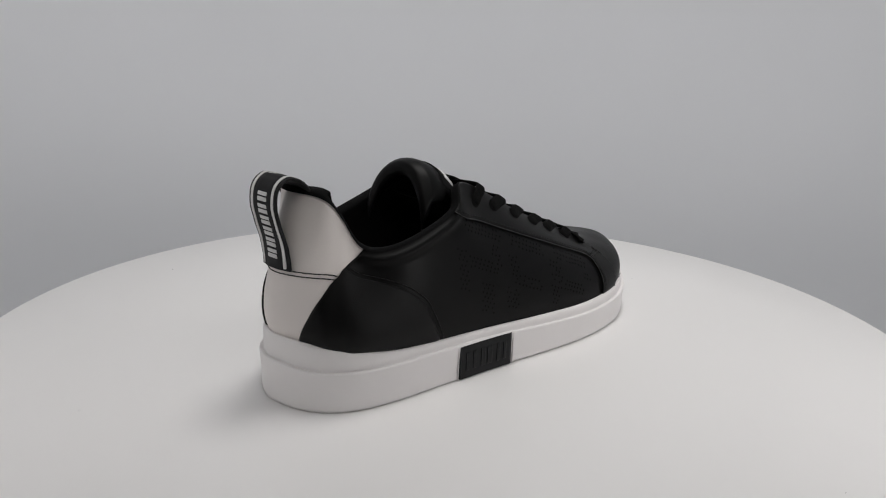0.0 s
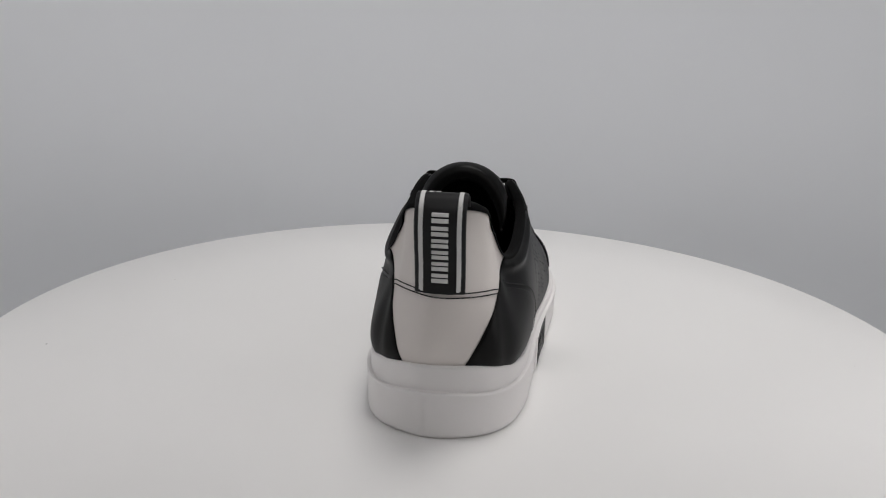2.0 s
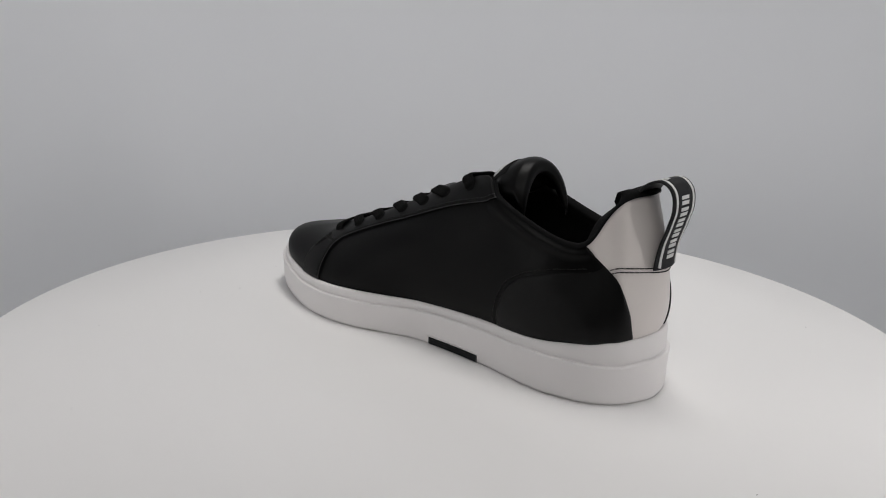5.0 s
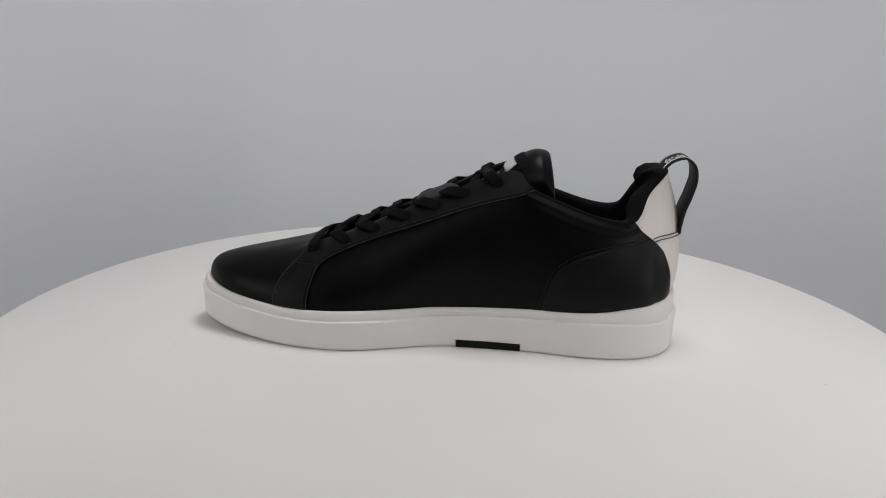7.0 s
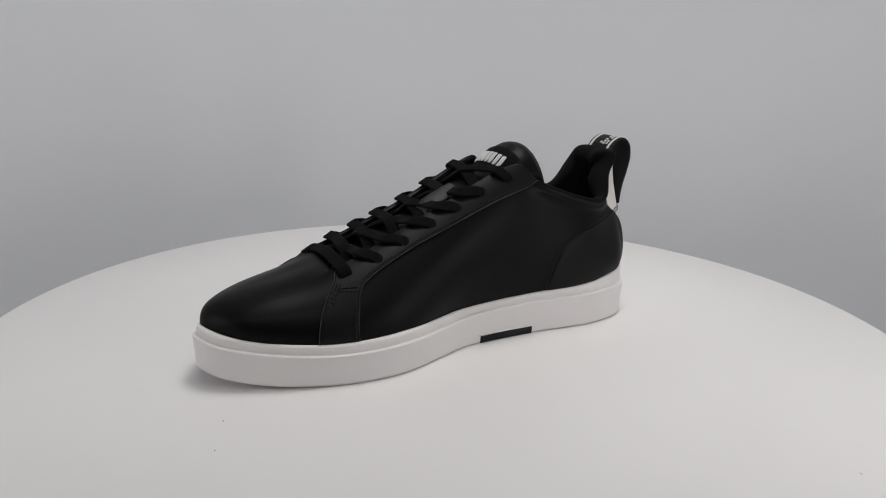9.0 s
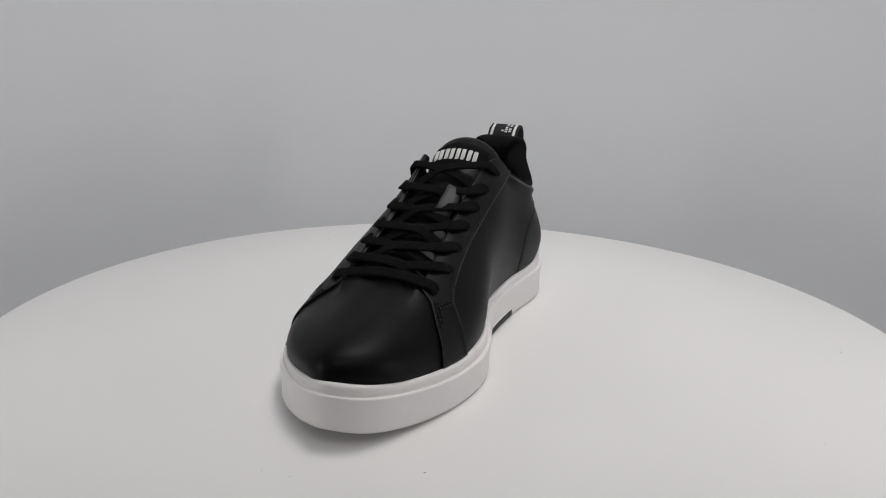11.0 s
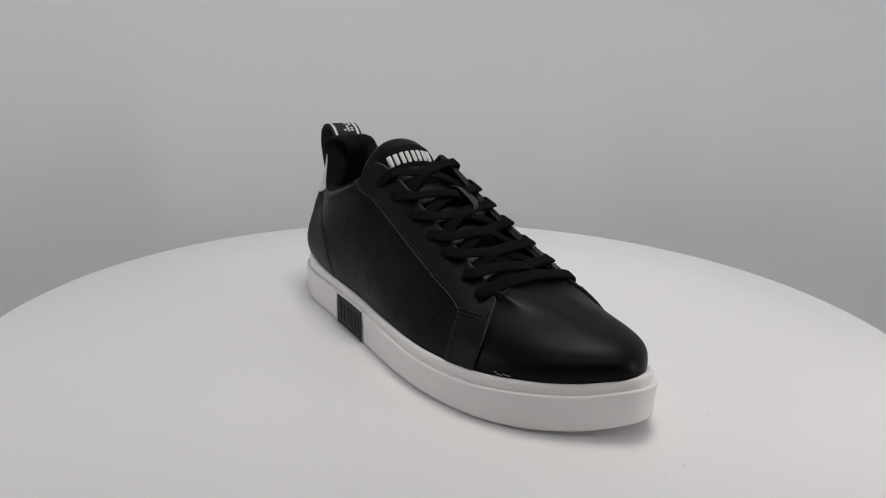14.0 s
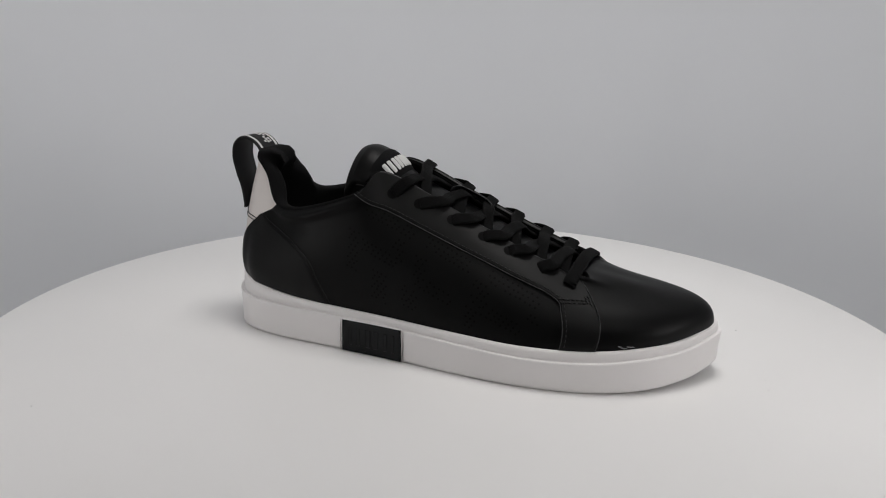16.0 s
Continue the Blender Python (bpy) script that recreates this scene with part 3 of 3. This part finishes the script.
# ---- the pull loop at the heel ----
def pull_loop():
    xz = [(-153.6, 73.5), (-153.5, 79), (-154.3, 88), (-156.8, 98), (-158.8, 107), (-157.3, 116), (-151.4, 120.6), (-144.4, 119), (-139.4, 114.5), (-137.2, 109), (-136.8, 104)]
    C = spline(xz, 72) / 1000
    P = np.stack([C[:, 0], np.full(len(C), 0.0030), C[:, 1]], 1)
    t = unit(np.gradient(P, axis=0))
    N = np.cross(t, (0, 1, 0))
    if N[20] @ np.array((-1, 0, 0)) < 0:
        N = -N

    def skew(verts):
        V = np.array(verts)
        V[:, 0] += (V[:, 1] - 0.003) * 0.03 * np.clip((V[:, 2] - 0.085) / 0.035, 0, 1) + 0.0022 * (np.abs(V[:, 1] - 0.003) / 0.012) ** 2 * np.clip((0.095 - V[:, 2]) / 0.02, 0, 1)
        return V

    v, f = ribbon(P, N, 0.0240, 0.0014)
    ob = link("pull_loop", skew(v), f, WEBBING, shoe, "black webbing heel loop with white edge stripes")
    for side in (-1, 1):
        v, f = ribbon(P[2:], N[2:], 0.0021, 0.0003, side * 0.0089, 0.00085)
        link("white_stripe", skew(v), f, WHITE_YARN, ob, "thin white woven stripe")
    # the woven mark up the back: plain white blocks
    L = np.r_[0, np.cumsum(np.linalg.norm(np.diff(P, axis=0), axis=1))]

    def block(s0, s1, y0, y1, name="white_block"):
        s = np.linspace(s0, s1, 5) / 1000
        Q = np.stack([np.interp(s, L, P[:, k]) for k in range(3)], 1)
        M = np.stack([np.interp(s, L, N[:, k]) for k in range(3)], 1)
        v, f = ribbon(Q, M, (y1 - y0) / 1000, 0.0003, (y0 + y1) / 2000, 0.00085)
        link(name, skew(v), f, WHITE_YARN, ob)

    for s in (5.6, 11.7, 17.8, 23.9, 30.0, 36.1):
        block(s, s + 2.0, -3.9, 3.9)
        block(s + 2.8, s + 4.6, -3.9, 3.9)
    # unreadable small print on the front of the loop
    for y, runs in ((-1.6, ((61.2, 62.6),)), (1.2, ((52.0, 53.6), (54.2, 55.6), (57.6, 59.2), (59.8, 61.4), (62.0, 63.4))), (4.2, ((51.4, 52.8), (53.4, 55.0), (55.6, 57.0), (59.4, 61.0), (61.6, 63.0)))):
        for s, e in runs:
            block(s, e, -y - 2.1, -y, "print_bar")
    # box of white stitches that holds the loop's lower end
    for y in (-9.3, 7.9):
        block(1.0, 1.5, y, y + 1.6, "stitch")


pull_loop()


# ---- seams: short thread stitches laid on the leather ----
def seam(name, curve, lift, gap, length, material, label="", width=0.00045, shift=0.0):
    C = spline(curve, 600)
    u, v = C[:, 0], np.clip(C[:, 1], 0, 1)
    P, N = upper(u, v), outward(u, v)
    P = P + N * lift
    t = unit(np.gradient(P, axis=0))
    P = P + np.cross(N, t) * shift
    L = np.r_[0, np.cumsum(np.linalg.norm(np.diff(P, axis=0), axis=1))]
    verts, faces = [], []
    rng = random.Random(len(curve))
    s = 0.001
    while s + length < L[-1] - 0.001:
        q = np.linspace(s, s + length, 3)
        Q = np.stack([np.interp(q, L, P[:, k]) for k in range(3)], 1)
        M = np.stack([np.interp(q, L, N[:, k]) for k in range(3)], 1)
        Q[1] += M[1] * 0.00012
        a, f = ribbon(Q, M, width, width * 0.7)
        faces += [tuple(i + len(verts) for i in g) for g in f]
        verts += a
        s += length + gap * rng.uniform(0.8, 1.2)
    link(name, verts, faces, material, shoe, label, kind="stuff")


HEEL_SEAM = [(19.70, 0.605), (20.0, 0.585), (20.55, 0.557), (21.5, 0.508), (22.1, 0.502), (22.65, 0.527), (23.5, 0.578), (24.0, 0.604), (24.3, 0.62)]
for k in (0.0, 0.0021):
    seam("stitching", HEEL_SEAM, 0.0003, 0.00035, 0.0023, THREAD, "double row of dark heel stitching", 0.0006, k)
for rear in (INNER_REAR, OUTER_REAR):
    sgn = 1 if rear is INNER_REAR else -1
    seam("stitching", rear, 0.0023, 0.0009, 0.0019, THREAD, "dark facing stitching", 0.0005, -0.0022 * sgn)
for front, k in ((INNER_FRONT[8:], 1), (OUTER_FRONT[8:], -1)):
    for d in (0.0022, 0.0040):
        seam("stitching", front[1:-1], 0.0023, 0.0007, 0.0021, DARK_THREAD, "dark cap stitching", 0.0008, d * k)
for a, b in (((8.10, 0.545), (8.68, 0.60)), ((14.38, 0.50), (13.76, 0.565))):
    for dv in (0.0, 0.035):
        seam("stitching", [(a[0], a[1] - dv), ((a[0] + b[0]) / 2, (a[1] + b[1]) / 2 - dv), (b[0], b[1] - dv)], 0.0022, 0.0006, 0.0020, DARK_THREAD, "", 0.0009)
seam("stitching", OUTER_COUNTER, 0.0011, 0.0009, 0.0019, DARK_THREAD, "", 0.0005, 0.002)
seam("stitching", [(3.0, 0.695)] + INNER_COUNTER[1:], 0.0011, 0.0009, 0.0019, DARK_THREAD, "", 0.0005, -0.002)


# ---- punched pattern on the outer side ----
def perforations():
    U, V = np.meshgrid(np.arange(14.3, 18.2, 0.01), np.linspace(0.05, 0.95, 120), indexing="ij")
    G = upper(U, V)
    # clusters of holes: lengthwise place, height, half length, half height
    clusters = ((-36, 81, 15, 5), (-57.5, 63, 3.5, 14), (-44, 64, 15, 5), (-29, 66, 4, 8), (-39, 43, 5.5, 9), (2, 66, 14, 5), (-14, 57, 4, 6), (-5, 46, 13, 5), (-19, 39, 5, 6),
                (43, 51, 15, 4), (24, 47, 5, 6), (56, 41, 4, 6), (20, 33, 4, 7), (37, 35, 12, 4))
    taken = []
    verts, faces = [], []
    rng = random.Random(11)
    for cx, cz, hx, hz in clusters:
        for i in range(-8, 9):
            for j in range(-4, 5):
                dx, dz = i * 3.0 + (j % 2) * 1.5, j * 2.7
                if abs(dx) > hx or abs(dz) > hz:
                    continue
                if rng.random() < 0.07:
                    continue
                dx, dz = dx + rng.uniform(-0.25, 0.25), dz + rng.uniform(-0.25, 0.25)
                x, z = (cx + dx) / 1000, (cz + dz - 0.40 * dx) / 1000
                if any((x - a) ** 2 + (z - b) ** 2 < 0.0021 ** 2 for a, b in taken):
                    continue
                taken.append((x, z))
                k = np.unravel_index(np.argmin((G[..., 0] - x) ** 2 + (G[..., 2] - z) ** 2), U.shape)
                P, N = G[k], outward(U[k], V[k])
                a = unit(np.cross(N, (0, 0, 1.0)))
                b = np.cross(N, a)
                base = len(verts)
                # each hole is a flat disc on the leather, its inner shade painted dark
                for r, h in ((0.00066, 0.00056), (0.00048, 0.00060)):
                    verts += [P + N * h + (a * math.cos(q) + b * math.sin(q)) * r for q in np.arange(8) * math.pi / 4]
                faces += [(base + m, base + (m + 1) % 8, base + 8 + (m + 1) % 8, base + 8 + m) for m in range(8)]
                faces.append(tuple(base + 8 + m for m in range(8)))
    link("punched_pattern", verts, faces, HOLE_SHADE, shoe, "small punched holes, their shade painted as dark discs", kind="stuff", smooth=False)


perforations()


def glue_trace():
    bm = bmesh.new()
    rng = random.Random(3)
    for i in range(6):
        u = 13.35 + i * 0.045
        P = upper(np.array(u), np.array(0.02)) + outward(np.array(u), np.array(0.05)) * 0.001
        bmesh.ops.create_icosphere(bm, subdivisions=1, radius=1, matrix=Matrix.Translation(Vector(P) + Vector((0, 0, rng.uniform(0.0004, 0.0016)))) @ Matrix.Diagonal((rng.uniform(0.0008, 0.0018), 0.0005, 0.0004, 1)))
    part("glue_trace", bm, GLUE, shoe, "small grey trace of glue above the sole")


glue_trace()


# ---- what moves: table and shoe turn together ----
def motions():
    table_rows, shoe_rows = [], []
    for i in range(33):
        t = i * 0.5
        a = SPIN * t
        c, s = math.cos(radians(a)), math.sin(radians(a))
        table_rows.append((t, pose(0, 0, TABLE_Z, 0, 0, a)))
        shoe_rows.append((t, pose(c * SHOE_X - s * SHOE_Y, s * SHOE_X + c * SHOE_Y, 0.0001, 0, 0, a + SHOE_TURN)))
    walk(table, table_rows)
    walk(shoe, shoe_rows)


motions()
